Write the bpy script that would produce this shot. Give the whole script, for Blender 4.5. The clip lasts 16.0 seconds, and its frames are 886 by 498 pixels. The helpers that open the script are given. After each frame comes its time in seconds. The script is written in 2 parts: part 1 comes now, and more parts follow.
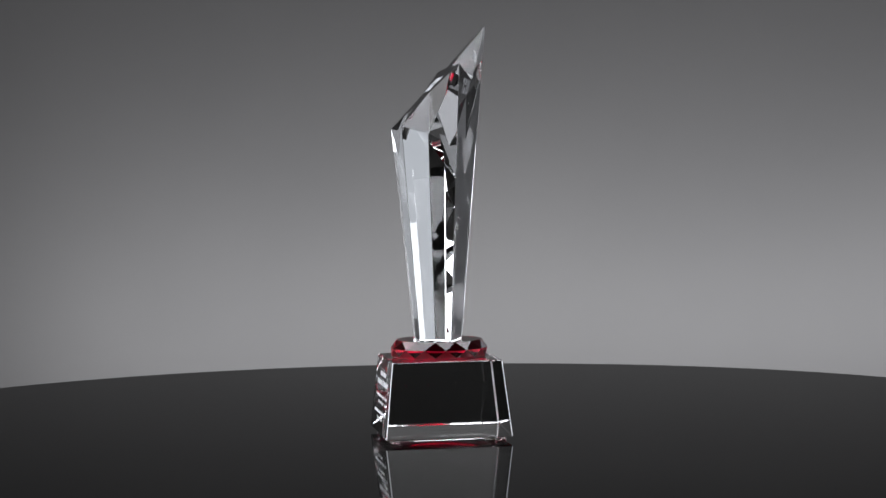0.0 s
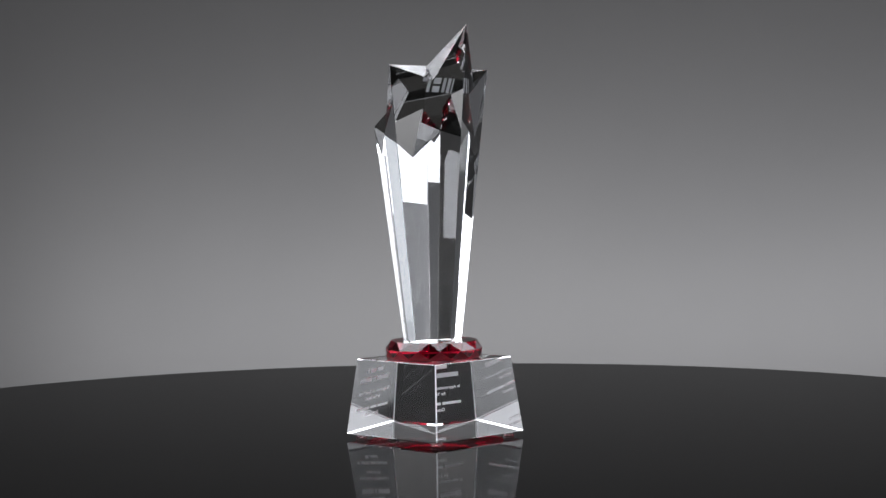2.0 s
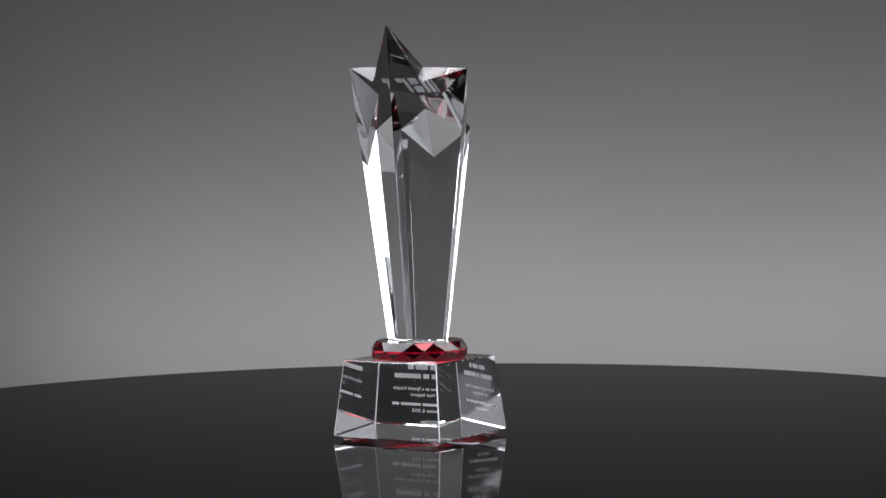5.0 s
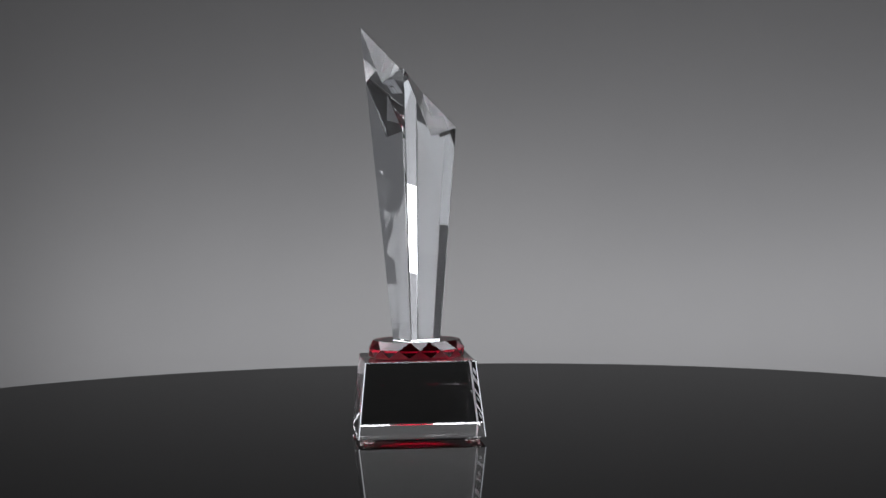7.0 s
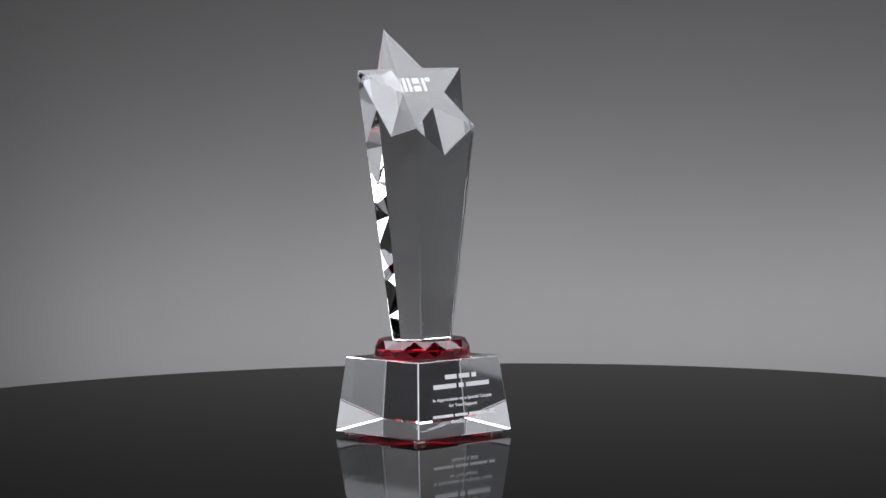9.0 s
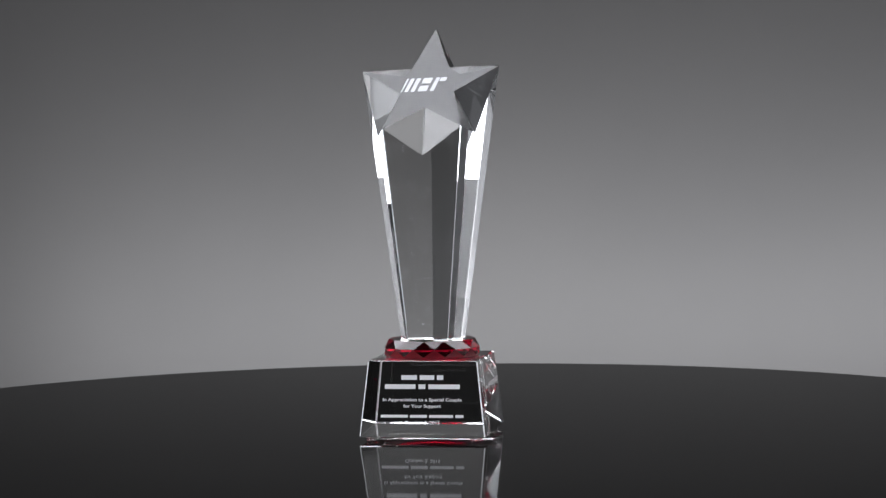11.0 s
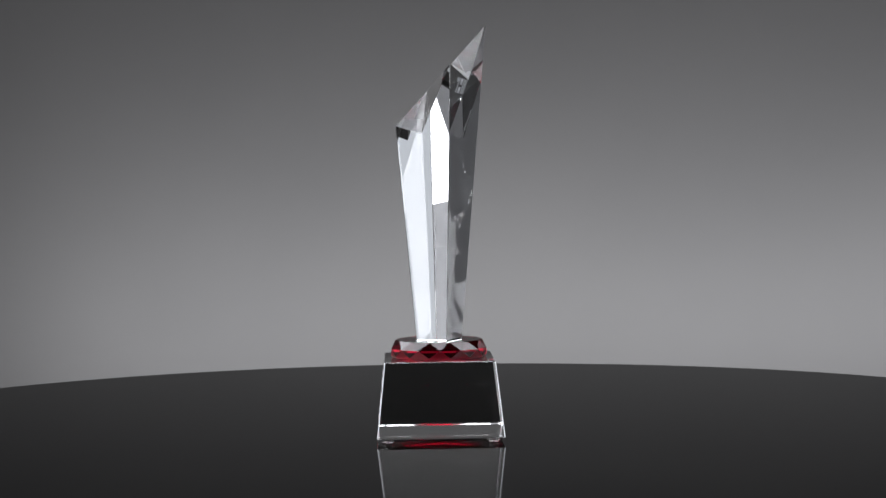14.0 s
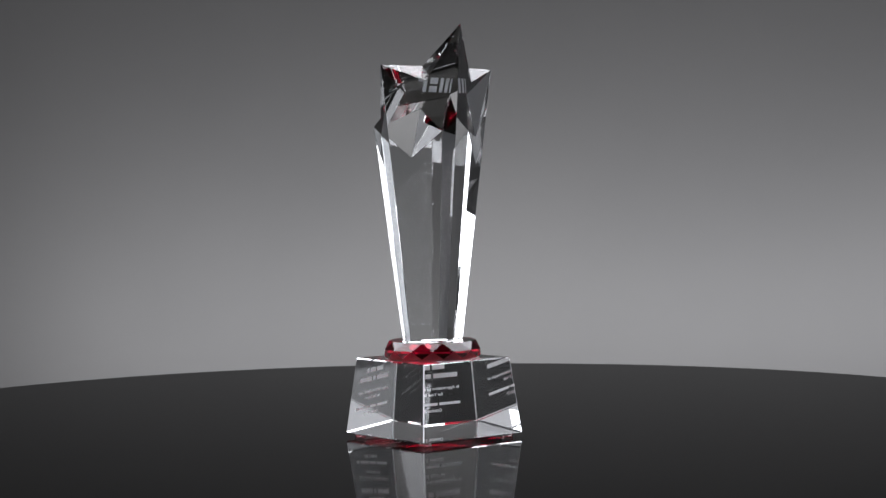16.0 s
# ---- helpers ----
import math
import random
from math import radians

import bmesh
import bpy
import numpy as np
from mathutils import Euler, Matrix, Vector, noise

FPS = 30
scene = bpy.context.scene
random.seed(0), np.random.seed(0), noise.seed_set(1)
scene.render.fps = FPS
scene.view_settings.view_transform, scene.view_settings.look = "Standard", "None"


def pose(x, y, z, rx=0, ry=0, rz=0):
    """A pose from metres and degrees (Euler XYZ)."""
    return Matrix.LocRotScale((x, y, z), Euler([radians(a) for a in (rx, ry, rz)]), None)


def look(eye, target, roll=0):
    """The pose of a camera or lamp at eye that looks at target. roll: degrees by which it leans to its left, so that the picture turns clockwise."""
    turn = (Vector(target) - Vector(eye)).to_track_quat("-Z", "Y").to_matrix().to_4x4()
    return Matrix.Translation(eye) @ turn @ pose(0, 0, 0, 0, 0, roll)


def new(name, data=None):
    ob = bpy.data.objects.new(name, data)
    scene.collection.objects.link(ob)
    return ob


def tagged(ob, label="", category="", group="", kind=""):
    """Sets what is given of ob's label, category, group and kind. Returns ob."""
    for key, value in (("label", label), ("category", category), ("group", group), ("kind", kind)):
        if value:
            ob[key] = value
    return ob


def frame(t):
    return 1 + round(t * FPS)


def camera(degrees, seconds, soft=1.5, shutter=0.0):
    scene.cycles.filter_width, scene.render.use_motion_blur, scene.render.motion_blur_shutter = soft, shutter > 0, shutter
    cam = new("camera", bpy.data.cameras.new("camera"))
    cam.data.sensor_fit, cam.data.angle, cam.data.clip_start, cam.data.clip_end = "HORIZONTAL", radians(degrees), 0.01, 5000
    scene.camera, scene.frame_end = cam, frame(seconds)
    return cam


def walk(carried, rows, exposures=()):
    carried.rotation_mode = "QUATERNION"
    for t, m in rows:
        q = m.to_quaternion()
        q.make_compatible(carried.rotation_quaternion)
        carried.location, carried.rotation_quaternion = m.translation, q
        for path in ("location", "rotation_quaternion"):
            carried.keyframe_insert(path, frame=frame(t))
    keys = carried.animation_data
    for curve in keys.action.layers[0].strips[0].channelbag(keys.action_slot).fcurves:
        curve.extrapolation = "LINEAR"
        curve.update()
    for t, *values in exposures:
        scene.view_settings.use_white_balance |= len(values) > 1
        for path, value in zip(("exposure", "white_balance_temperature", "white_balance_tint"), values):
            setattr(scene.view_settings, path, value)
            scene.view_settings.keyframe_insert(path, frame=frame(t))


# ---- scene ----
# The camera stands still before a slowly turning round black table.
cam = camera(21.39, 16.0, soft=1.4)
EYE = (0.0, -1.8719, 0.2400)
AIM = pose(*EYE, 90 - 2.768, 0, -0.413) @ pose(0, 0, 0, 0, 0, -0.857)
walk(cam, [(0.0, AIM), (16.0, AIM)], exposures=[(0.0, 0.0), (16.0, 0.0)])

# ---- world and lights ----
world = bpy.data.worlds.new("dark_studio")
scene.world = world
world.use_nodes = True
world.node_tree.nodes["Background"].inputs[0].default_value = (0.02, 0.02, 0.022, 1)
world.node_tree.nodes["Background"].inputs[1].default_value = 0.3
scene.cycles.max_bounces = 24
scene.cycles.transmission_bounces = 24
scene.cycles.glossy_bounces = 16


def area_lamp(name, eye, target, sx, sy, watts, colour):
    data = bpy.data.lights.new(name, "AREA")
    data.shape, data.size, data.size_y = "RECTANGLE", sx, sy
    data.energy, data.color = watts, colour
    ob = new(name, data)
    ob.matrix_world = look(eye, target)
    return ob


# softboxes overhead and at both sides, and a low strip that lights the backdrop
def softbox(name, eye, target, sx, sy, radiance, colour):
    area_lamp(name, eye, target, sx, sy, radiance * math.pi * sx * sy, colour)


softbox("softbox_overhead", (0, 0.13, 1.5), (0, 0.1301, 0), 5.0, 2.16, 6.0, (0.92, 0.935, 1.0))
for side, name in ((1, "east"), (-1, "west")):
    softbox("softbox_" + name, (side * 0.827, -0.800, 0.825), (side * 0.108, -0.105, 0.825), 0.66, 0.37, 6.0, (0.90, 0.925, 1.0))
    softbox("low_softbox_" + name, (side * 2.167, 0.007, 0.880), (side * 1.448, 0.702, 0.880), 2.13, 0.19, 6.0, (0.90, 0.925, 1.0))
softbox("softbox_rear_east", (1.12, 2.45, 1.43), (0, 0, 0.25), 0.75, 0.6, 3.0, (0.88, 0.92, 1.0))
softbox("softbox_far_east", (2.45, 3.20, 0.80), (0, 0, 0.80), 1.1, 1.0, 0.60, (0.86, 0.91, 1.0))
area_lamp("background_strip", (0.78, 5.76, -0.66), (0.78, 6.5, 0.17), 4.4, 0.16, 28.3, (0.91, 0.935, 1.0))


# ---- materials ----
def material(name):
    m = bpy.data.materials.new(name)
    m.use_nodes = True
    return m, m.node_tree.nodes, m.node_tree.links, m.node_tree.nodes["Principled BSDF"]


def setp(b, **kw):
    for k, v in kw.items():
        b.inputs[k.replace("_", " ")].default_value = v


def noise_to(nodes, links, scale, lo, hi, socket, detail=4.0):
    co = nodes.new("ShaderNodeTexCoord")
    n = nodes.new("ShaderNodeTexNoise")
    n.inputs["Scale"].default_value, n.inputs["Detail"].default_value = scale, detail
    links.new(co.outputs["Object"], n.inputs["Vector"])
    r = nodes.new("ShaderNodeMapRange")
    r.inputs["From Min"].default_value, r.inputs["From Max"].default_value = 0.3, 0.7
    r.inputs["To Min"].default_value, r.inputs["To Max"].default_value = lo, hi
    links.new(n.outputs["Fac"], r.inputs["Value"])
    links.new(r.outputs["Result"], socket)
    return n


def two_tone(nodes, links, bsdf, a, b, scale):
    mix = nodes.new("ShaderNodeMix")
    mix.data_type = "RGBA"
    mix.inputs["A"].default_value, mix.inputs["B"].default_value = (*a, 1), (*b, 1)
    noise_to(nodes, links, scale, 0, 1, mix.inputs["Factor"])
    links.new(mix.outputs["Result"], bsdf.inputs["Base Color"])


def bump(nodes, links, bsdf, scale, height, strength):
    co = nodes.new("ShaderNodeTexCoord")
    n = nodes.new("ShaderNodeTexNoise")
    n.inputs["Scale"].default_value = scale
    links.new(co.outputs["Object"], n.inputs["Vector"])
    b = nodes.new("ShaderNodeBump")
    b.inputs["Strength"].default_value, b.inputs["Distance"].default_value = strength, height
    links.new(n.outputs["Fac"], b.inputs["Height"])
    links.new(b.outputs["Normal"], bsdf.inputs["Normal"])


def crystal(name, colour, ior):
    m, nodes, links, b = material(name)
    setp(b, Base_Color=(*colour, 1), Roughness=0.0, IOR=ior, Transmission_Weight=1.0)
    return m


CLEAR = crystal("clear_crystal", (0.985, 0.992, 0.985), 1.52)
RED = crystal("red_crystal", (0.60, 0.005, 0.030), 1.52)
RED_SATIN = crystal("satin_red_crystal", (0.52, 0.004, 0.026), 1.52)
setp(RED_SATIN.node_tree.nodes["Principled BSDF"], Roughness=0.3)
setp(RED.node_tree.nodes["Principled BSDF"], Transmission_Weight=0.99)
CLEAR_JOIN = crystal("clear_cement_joint", (0.99, 0.99, 0.99), 1.001)
RED_JOIN = crystal("red_cement_joint", (0.13, 0.0008, 0.006), 1.001)
RUBBER = crystal("clear_rubber", (0.9, 0.86, 0.86), 1.45)
setp(RUBBER.node_tree.nodes["Principled BSDF"], Roughness=0.2)

GROUND, on, ol, og = material("ground_crystal_edge")
setp(og, Base_Color=(0.93, 0.94, 0.95, 1), IOR=1.52, Transmission_Weight=0.3)
noise_to(on, ol, 400, 0.45, 0.65, og.inputs["Roughness"])

FROST, fn, fl, fb = material("frosted_engraving")
setp(fb, Base_Color=(0.82, 0.83, 0.85, 1), Roughness=0.9, Specular_IOR_Level=0.1)
two_tone(fn, fl, fb, (0.88, 0.89, 0.9), (0.95, 0.95, 0.96), 900)
ft, fm = fn.new("ShaderNodeBsdfTranslucent"), fn.new("ShaderNodeMixShader")
ft.inputs["Color"].default_value = (0.93, 0.94, 0.95, 1)
fl.new(fb.outputs[0], fm.inputs[1])
fl.new(ft.outputs[0], fm.inputs[2])
fl.new(fm.outputs[0], fn["Material Output"].inputs["Surface"])

FAINT, en, el, eb = material("faint_frosted_engraving")
setp(eb, Base_Color=(0.55, 0.56, 0.58, 1), Roughness=0.9, Specular_IOR_Level=0.1, Alpha=0.5)
noise_to(en, el, 1500, 0.45, 0.65, eb.inputs["Alpha"])

BLACK, kn, kl, kb = material("black_acrylic")
setp(kb, IOR=1.49, Specular_IOR_Level=0.045, Specular_Tint=(1.0, 0.95, 0.85, 1))
two_tone(kn, kl, kb, (0.0005, 0.0005, 0.00045), (0.0009, 0.0009, 0.0008), 9)
noise_to(kn, kl, 35, 0.02, 0.05, kb.inputs["Roughness"])

PAPER, pn, pl, pb = material("grey_backdrop_paper")
setp(pb, Roughness=0.9, Specular_IOR_Level=0.1)
two_tone(pn, pl, pb, (0.250, 0.243, 0.236), (0.266, 0.258, 0.250), 1.2)

DARK, dn, dl, db = material("dark_studio_paint")
setp(db, Roughness=0.9, Specular_IOR_Level=0.1)
two_tone(dn, dl, db, (0.04, 0.038, 0.036), (0.05, 0.048, 0.046), 2)
bump(dn, dl, db, 60, 0.002, 0.2)

GREY, gn, gl, gb = material("mid_grey_studio_paint")
setp(gb, Roughness=0.9, Specular_IOR_Level=0.1)
two_tone(gn, gl, gb, (0.40, 0.40, 0.405), (0.44, 0.44, 0.445), 2)
bump(gn, gl, gb, 60, 0.002, 0.2)

STEEL, sn, sl, sb = material("dark_metal")
setp(sb, Base_Color=(0.05, 0.05, 0.05, 1), Metallic=0.8)
noise_to(sn, sl, 30, 0.35, 0.5, sb.inputs["Roughness"])


# ---- building helpers ----
def ground_edges(bm, edges, width, slot=1):
    """Bevel the edges; the narrow new faces take the material of that slot."""
    made = bmesh.ops.bevel(bm, geom=edges, offset=width, segments=1, affect="EDGES", clamp_overlap=True)
    for f in made["faces"]:
        f.material_index = slot


def part(name, bm, mat, parent=None, label=""):
    bmesh.ops.recalc_face_normals(bm, faces=bm.faces[:])
    me = bpy.data.meshes.new(name)
    bm.to_mesh(me)
    bm.free()
    me.materials.append(mat)
    ob = new(name, me)
    ob.parent = parent
    if label:
        tagged(ob, label)
    return ob


def box(bm, lo, hi):
    vs = bmesh.ops.create_cube(bm, size=1)["verts"]
    for v in vs:
        v.co = Vector([lo[i] + (v.co[i] + 0.5) * (hi[i] - lo[i]) for i in range(3)])
    return vs


def lathe(bm, profile, n):
    rings = [[bm.verts.new((r * math.cos(2 * math.pi * k / n), r * math.sin(2 * math.pi * k / n), z)) for k in range(n)]
             for r, z in profile]
    for a, b in zip(rings, rings[1:]):
        for k in range(n):
            bm.faces.new((a[k], a[(k + 1) % n], b[(k + 1) % n], b[k]))
    bm.faces.new(rings[0][::-1])
    bm.faces.new(rings[-1])


# ---- the studio: floor, walls, ceiling, backdrop ----
def room():
    def slab(name, lo, hi, mat, label, category):
        bm = bmesh.new()
        box(bm, lo, hi)
        tagged(part(name, bm, mat), label, category, kind="structure")

    slab("floor", (-3.0, -3.6, -1.23), (3.0, 6.8, -1.15), DARK, "dark painted studio floor under the table", "floor")
    slab("ceiling", (-3.0, -3.6, 2.5), (3.0, 6.8, 2.6), DARK, "dark painted studio ceiling", "ceiling")
    slab("wall_west", (-3.1, -3.6, -1.15), (-3.0, 6.8, 2.5), GREY, "mid grey painted studio wall", "wall")
    slab("wall_east", (3.0, -3.6, -1.15), (3.1, 6.8, 2.5), GREY, "mid grey painted studio wall", "wall")
    slab("wall_south", (-3.0, -3.7, -1.15), (3.0, -3.6, 2.5), DARK, "dark painted studio wall", "wall")
    slab("wall_north", (-3.0, 6.7, -1.15), (3.0, 6.8, 2.5), DARK, "dark painted studio wall behind the backdrop", "wall")
    slab("backdrop", (-2.98, 6.5, -1.15), (2.98, 6.51, 2.45), PAPER, "smooth plain grey seamless studio backdrop", "backdrop")


room()

# ---- the round black table ----
RIM = 0.5910


def round_table():
    table = new("round_table")
    tagged(table, "round glossy black acrylic turning table", "table")
    table.location = (0, 0, -1.15)
    bm = bmesh.new()
    lathe(bm, [(RIM - 0.002, 1.130), (RIM, 1.132), (RIM, 1.148), (RIM - 0.002, 1.150)], 256)
    part("tabletop", bm, BLACK, table)
    bm = bmesh.new()
    lathe(bm, [(0.30, 0.0), (0.30, 0.012), (0.05, 0.03), (0.045, 0.05), (0.045, 1.10), (0.12, 1.125), (0.12, 1.1295)], 64)
    part("pedestal", bm, STEEL, table, "dark metal pedestal")
    return table


TABLE = round_table()

# ---- the crystal star award ----
ZB = 0.0779
STAR_SLOPE = 1.1026
TIP_Y, TIP_Z = 0.0409, 0.3269
STAR_TILT = 0.0285


def plane(a, b, c):
    a, b, c = Vector(a), Vector(b), Vector(c)
    n = (b - a).cross(c - a).normalized()
    return n, n.dot(a)


def meet(p, q, r):
    m = Matrix((p[0], q[0], r[0]))
    return m.inverted() @ Vector((p[1], q[1], r[1]))


def onto(p, pt):
    pt = Vector(pt)
    return pt - p[0] * (p[0].dot(pt) - p[1])


def flip(v):
    return Vector((-v[0], v[1], v[2]))


def mirror(p):
    n = flip(p[0])
    return n, p[1]


def star_column(parent):
    bul, bll, btip = Vector((-0.0268, 0.0046, ZB)), Vector((-0.0152, -0.0178, ZB)), Vector((0, 0.0195, ZB))
    tip = Vector((0, TIP_Y, TIP_Z))
    star = plane(tip, tip + Vector((1, 0, STAR_TILT)), tip + Vector((0, 1, STAR_SLOPE)))
    # the five points of the star, without its slight lean
    ul, ll = (Vector((x, y, TIP_Z - STAR_SLOPE * (TIP_Y - y))) for x, y in ((-0.0559, 0.0109), (-0.0313, -0.0318)))
    front = plane(bll, flip(bll), ll)
    side = plane(ul, ll, (bul + bll) / 2)
    back = plane(ul, tip, (bul + btip) / 2)
    base = (Vector((0, 0, 1)), ZB)
    # faces run back left, side left, front, side right, back right
    faces = [back, side, front, mirror(side), mirror(back)]
    tops = [meet(star, faces[k - 1], faces[k]) for k in range(5)]
    lows = [meet(base, faces[k - 1], faces[k]) for k in range(5)]

    def tilted(p, sign):
        return Vector((sign * p[0], p[1], p[2] + STAR_TILT * sign * p[0]))

    in_t, in_s, in_f = (0.0150, 0.0112, 0.2945), (0.0221, -0.0070, 0.2745), (0, -0.0175, 0.2630)
    no_t, no_s, no_f = (0.0233, 0.0272, 0.2825), (0.0403, -0.0118, 0.2407), (0, -0.0305, 0.2244)
    signs = (-1, -1, 1, 1, 1)
    inner = [onto(star, tilted(p, q)) for p, q in zip((in_t, in_s, in_f, in_s, in_t), signs)]
    notch = [onto(f, tilted(p, q)) for f, p, q in zip(faces, (no_t, no_s, no_f, no_s, no_t), signs)]
    bm = bmesh.new()
    T, L, I, N = ([bm.verts.new(p) for p in ring] for ring in (tops, lows, inner, notch))
    for k in range(5):
        j = (k + 1) % 5
        bm.faces.new((L[k], L[j], T[j], N[k], T[k]))
        bm.faces.new((I[k], T[k], N[k]))
        bm.faces.new((I[k], N[k], T[j]))
    bm.faces.new([v for k in range(5) for v in (T[k], I[k])])
    bm.faces.new(L).material_index = 2
    bm.edges.ensure_lookup_table()
    sharp = [e for e in bm.edges if any(v in L for v in e.verts) and e != bm.edges.get((L[0], T[0]))]
    ground_edges(bm, sharp, 0.00036, 0)
    column = part("star_column", bm, CLEAR, parent, "clear faceted crystal column with a slanted star top")
    column.data.materials.append(GROUND)
    column.data.materials.append(CLEAR_JOIN)
    return column, lows


def fill_between(bm, outer, inner):
    """Faces between two closed loops of vertices in one plane."""
    edges = []
    for loop in (outer, inner):
        for k in range(len(loop)):
            pair = (loop[k - 1], loop[k])
            edges.append(bm.edges.get(pair) or bm.edges.new(pair))
    bmesh.ops.triangle_fill(bm, use_beauty=True, edges=edges)


def ring_gem(parent, foot):
    """The disc; the column is cemented on over its foot, and the disc on the base."""
    n = 14
    bm = bmesh.new()
    rings = []
    for r, z, half in ((0.0370, 0.0637, 0.5), (0.0382, 0.0652, 0.5), (0.0388, 0.0712, 0), (0.0346, 0.0776, 0.5)):
        rings.append([bm.verts.new((r * math.cos(2 * math.pi * (k + half) / n), r * math.sin(2 * math.pi * (k + half) / n), z)) for k in range(n)])
    for lo, hi, kind in zip(rings, rings[1:], ("band", "down", "up")):
        for k in range(n):
            j = (k + 1) % n
            if kind == "band":
                bm.faces.new((lo[k], lo[j], hi[j], hi[k])).material_index = 2
            elif kind == "up":
                bm.faces.new((lo[k], lo[j], hi[k]))
                bm.faces.new((hi[k], lo[j], hi[j]))
            else:
                bm.faces.new((lo[k], hi[j], hi[k]))
                bm.faces.new((lo[k], lo[j], hi[j])).material_index = 2
    bm.faces.new(rings[0]).material_index = 1
    joint = [bm.verts.new((p.x, p.y, 0.0776)) for p in foot]
    fill_between(bm, rings[3], joint)
    bm.faces.new(joint).material_index = 1
    ring = part("ring", bm, RED, parent, "faceted deep red crystal disc")
    ring.data.materials.append(RED_JOIN)
    ring.data.materials.append(RED_SATIN)
    return ring


B_LO, B_HI, B_W0, B_W1 = 0.0034, 0.0635, 0.0502, 0.0436


def crystal_base(parent):
    bm = bmesh.new()
    vs = box(bm, (-1, -1, B_LO), (1, 1, B_HI))
    for v in vs:
        w = B_W0 if v.co.z < 0.03 else B_W1
        v.co.x, v.co.y = v.co.x * w, v.co.y * w
    ground_edges(bm, bm.edges[:], 0.0008, 0)
    bm.normal_update()
    # the upright edges are ground, the level ones polished
    for f in bm.faces:
        if f.calc_area() < 0.0002 and abs(f.normal.z) < 0.3:
            f.material_index = 1
    top = max(bm.faces, key=lambda f: (f.calc_center_median().z, f.calc_area()))
    outer = list(top.verts)
    bmesh.ops.delete(bm, geom=[top], context="FACES_ONLY")
    turns = [2 * math.pi * (k + 0.5) / 14 for k in range(14)]
    joint = [bm.verts.new((0.0370 * math.cos(a), 0.0370 * math.sin(a), B_HI)) for a in turns]
    fill_between(bm, outer, joint)
    bm.faces.new(joint).material_index = 2
    base = part("base", bm, CLEAR, parent, "clear crystal block with sloping sides and engraved lines")
    base.data.materials.append(GROUND)
    base.data.materials.append(CLEAR_JOIN)
    for sx in (-1, 1):
        for sy in (-1, 1):
            bm = bmesh.new()
            lathe(bm, [(0.0042, 0.0), (0.0048, 0.0006), (0.0048, 0.0024), (0.0044, 0.0032)], 20)
            foot = part("foot", bm, RUBBER, base, "small clear rubber foot")
            foot.location = (sx * 0.0415, sy * 0.0415, 0.0)
    return base


def plates(name, shapes, frame_matrix, parent, label, mat=None):
    """Thin engraved plates, each an outline in the plane of frame_matrix."""
    bm = bmesh.new()
    for outline in shapes:
        lo = [bm.verts.new(frame_matrix @ Vector((x, y, -0.00006))) for x, y in outline]
        hi = [bm.verts.new(frame_matrix @ Vector((x, y, 0.00006))) for x, y in outline]
        bm.faces.new(lo[::-1])
        bm.faces.new(hi)
        for k in range(len(lo)):
            j = (k + 1) % len(lo)
            bm.faces.new((lo[k], lo[j], hi[j], hi[k]))
    return part(name, bm, mat or FROST, parent, label)


def lettering(name, words, width, height, at, frame_matrix, parent):
    cu = bpy.data.curves.new(name, "FONT")
    cu.body, cu.align_x, cu.align_y, cu.extrude = words, "CENTER", "CENTER", 0.00003
    cu.size = 1.0
    cu.resolution_u = 3
    cu.offset = 0.02
    ob = new("lettering_source", cu)
    bpy.context.view_layer.update()
    me = bpy.data.meshes.new_from_object(ob.evaluated_get(bpy.context.evaluated_depsgraph_get()))
    bpy.data.objects.remove(ob)
    xs = [v.co.x for v in me.vertices]
    ys = [v.co.y for v in me.vertices]
    sx, sy = width / (max(xs) - min(xs)), height / (max(ys) - min(ys))
    cx, cy = (max(xs) + min(xs)) / 2, (max(ys) + min(ys)) / 2
    for v in me.vertices:
        v.co = frame_matrix @ Vector(((v.co.x - cx) * sx + at[0], (v.co.y - cy) * sy + at[1], 0.00006 if v.co.z > 0 else -0.00006))
    me.name = name
    me.materials.append(FROST)
    out = new(name, me)
    out.parent = parent
    return tagged(out, "white frosted engraved words")


def frame_of(origin, u, v):
    u, v = Vector(u).normalized(), Vector(v).normalized()
    n = u.cross(v)
    return Matrix(((u.x, v.x, n.x, origin[0]), (u.y, v.y, n.y, origin[1]), (u.z, v.z, n.z, origin[2]), (0, 0, 0, 1)))


def word_bars(widths, gap, height, y):
    total = sum(widths) + gap * (len(widths) - 1)
    x, out = -total / 2, []
    for w in widths:
        out.append([(x, y - height / 2), (x + w, y - height / 2), (x + w, y + height / 2), (x, y + height / 2)])
        x += w + gap
    return out


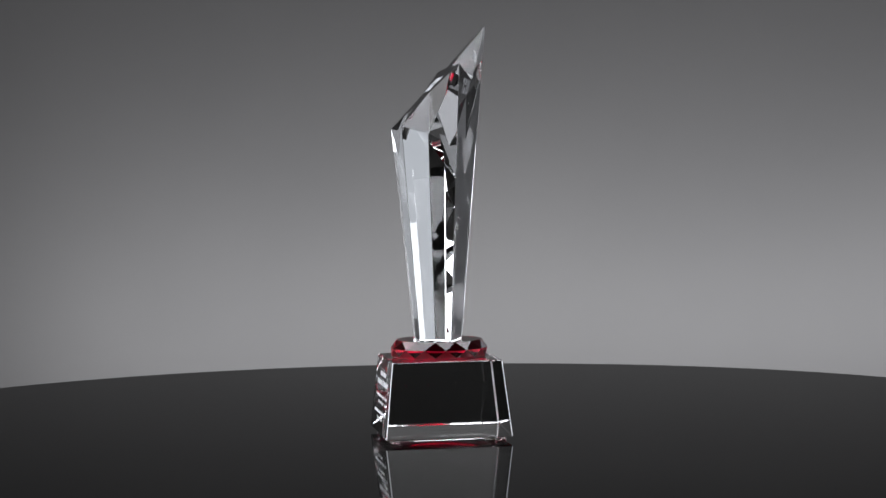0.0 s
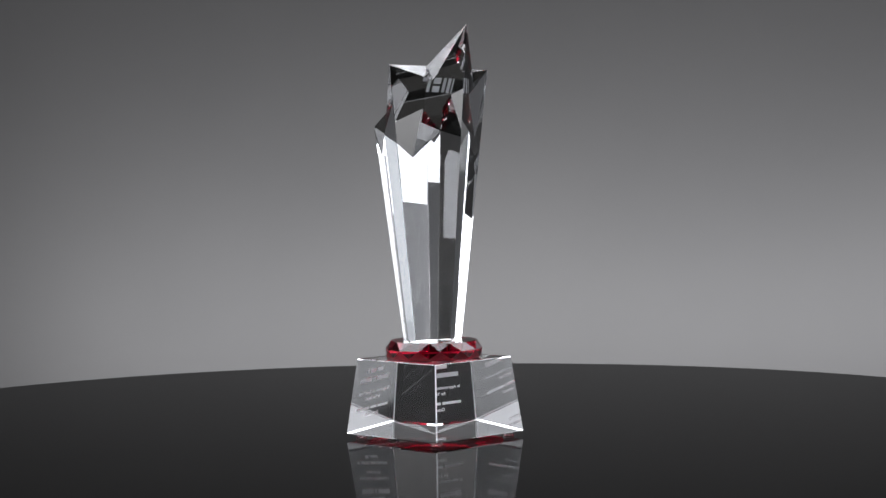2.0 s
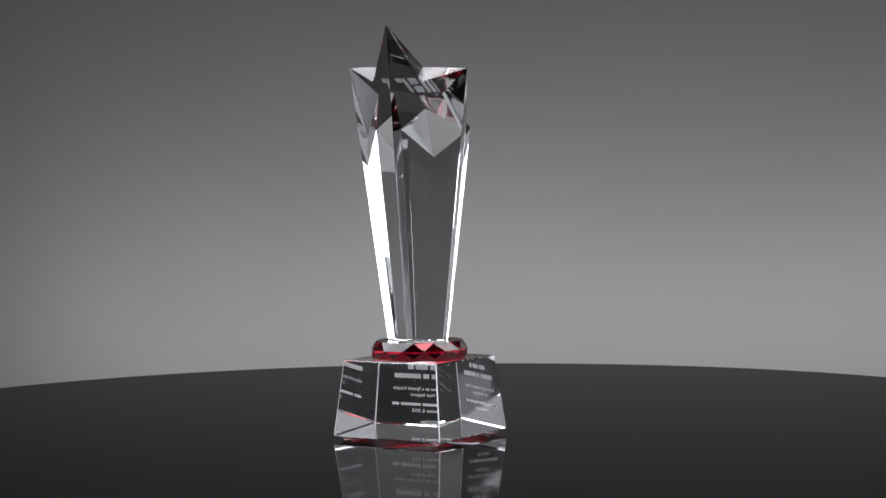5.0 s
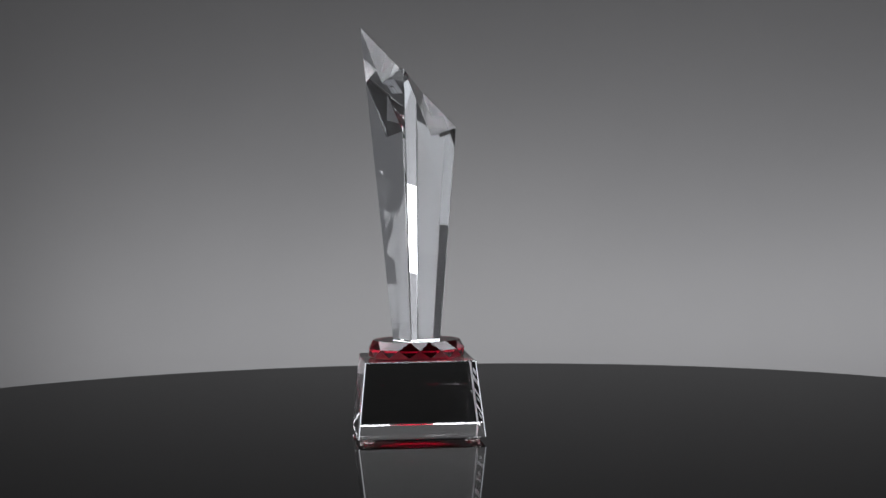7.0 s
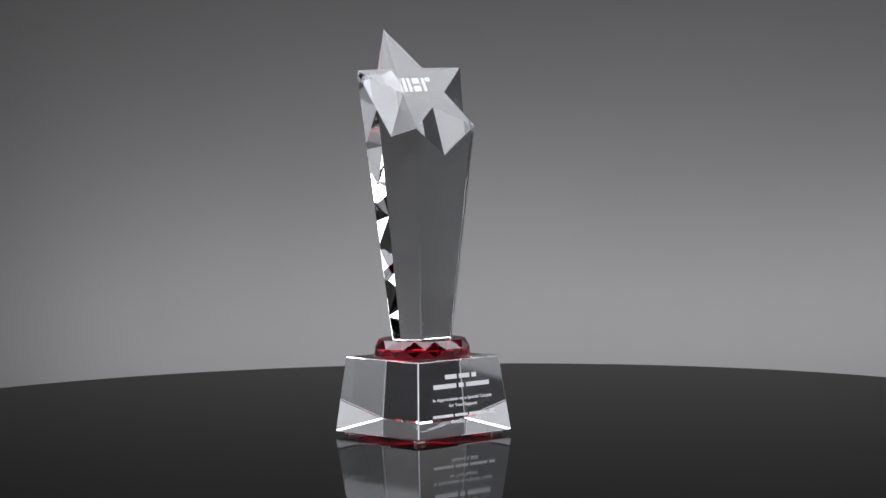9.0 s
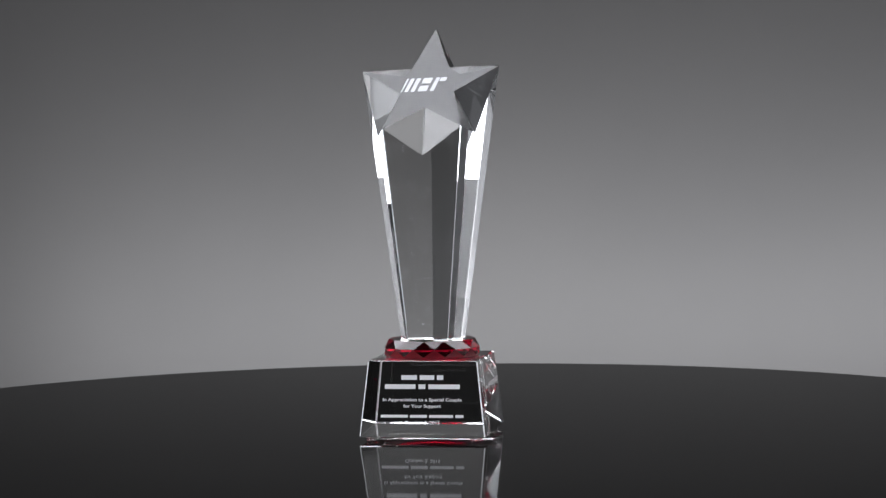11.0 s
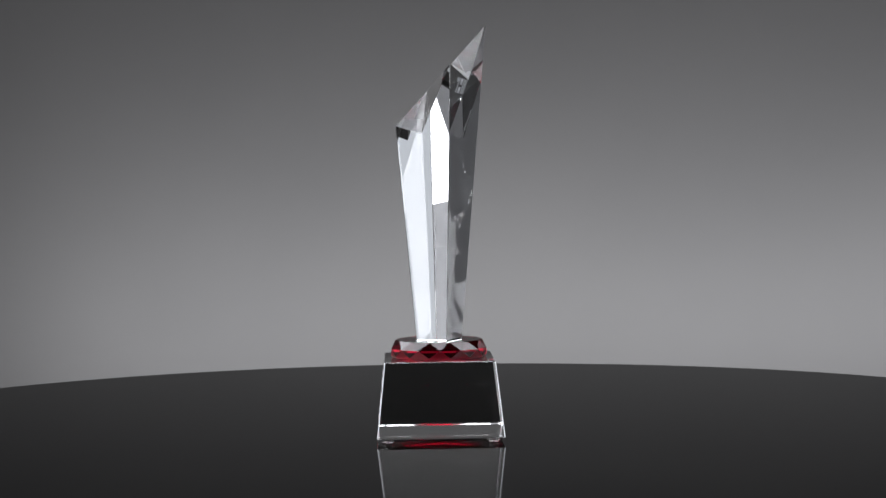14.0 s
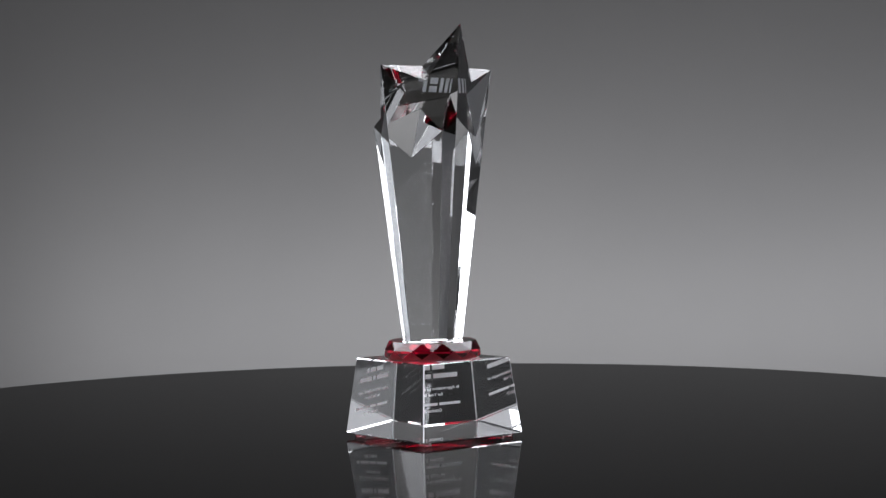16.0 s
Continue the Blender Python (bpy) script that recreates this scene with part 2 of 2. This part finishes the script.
def inscription(base):
    # the front face, measured down from its top edge
    f = frame_of((0, -B_W1, B_HI), (1, 0, 0), (0, B_W0 - B_W1, B_HI - B_LO))
    plates("name_line", word_bars((0.0125, 0.0115, 0.005), 0.0022, 0.0036, -0.0132), f, base, "plain white engraved bars")
    plates("name_line", word_bars((0.0245, 0.0055, 0.0250), 0.0024, 0.0036, -0.0204), f, base, "plain white engraved bars")
    lettering("engraved_line", "In Appreciation to a Special Couple", 0.063, 0.0034, (0, -0.0310), f, base)
    lettering("engraved_line", "for Your Support", 0.030, 0.0034, (0, -0.0360), f, base)
    plates("name_line", word_bars((0.0215, 0.0135, 0.0190, 0.0065), 0.0018, 0.0022, -0.0436), f, base, "plain white engraved bars")
    lettering("engraved_line", "October 3, 2015", 0.028, 0.0032, (0, -0.0488), f, base)


def star_mark(column):
    # slanted bars in place of the mark on the star's face
    y = -0.0007
    f = frame_of((0, y, TIP_Z - STAR_SLOPE * (TIP_Y - y)), (1, 0, STAR_TILT), (0, 1, STAR_SLOPE))
    # each: its start, its width, and how far down and up it reaches
    for x, w, lo, hi in ((-0.0195, 0.0014, -0.0072, 0.0072), (-0.0165, 0.0032, -0.0072, 0.0072), (-0.0115, 0.0032, -0.0072, 0.0072),
                         (-0.0058, 0.0074, 0.0012, 0.0072), (-0.0058, 0.0074, -0.0072, -0.0012),
                         (0.0042, 0.0032, -0.0072, 0.0072), (0.0082, 0.0050, 0.0030, 0.0072)):
        s = 0.28
        block = [(x + s * lo, lo), (x + w + s * lo, lo), (x + w + s * hi, hi), (x + s * hi, hi)]
        plates("mark_block", [block], f, column, "white frosted engraved slanted block", FAINT)


def star_award():
    award = new("star_award")
    tagged(award, "clear crystal star award with red disc and engraved base", "trophy")
    column, foot = star_column(award)
    ring_gem(award, foot)
    base = crystal_base(award)
    inscription(base)
    star_mark(column)
    return award


AWARD = star_award()

# ---- what moves: the table turns and carries the award round ----
PERIOD, REAR_TIME = 13.718, 3.744
OFF_X, OFF_Y = 0.0020, 0.0089


def motions():
    table_rows, award_rows = [], []
    for k in range(65):
        t = k * 0.25
        a = 180 - 360 * (t - REAR_TIME) / PERIOD
        turn = pose(0, 0, 0, 0, 0, a)
        table_rows.append((t, pose(0, 0, -1.15, 0, 0, a)))
        award_rows.append((t, turn @ pose(OFF_X, OFF_Y, 0)))
    walk(TABLE, table_rows)
    walk(AWARD, award_rows)


motions()
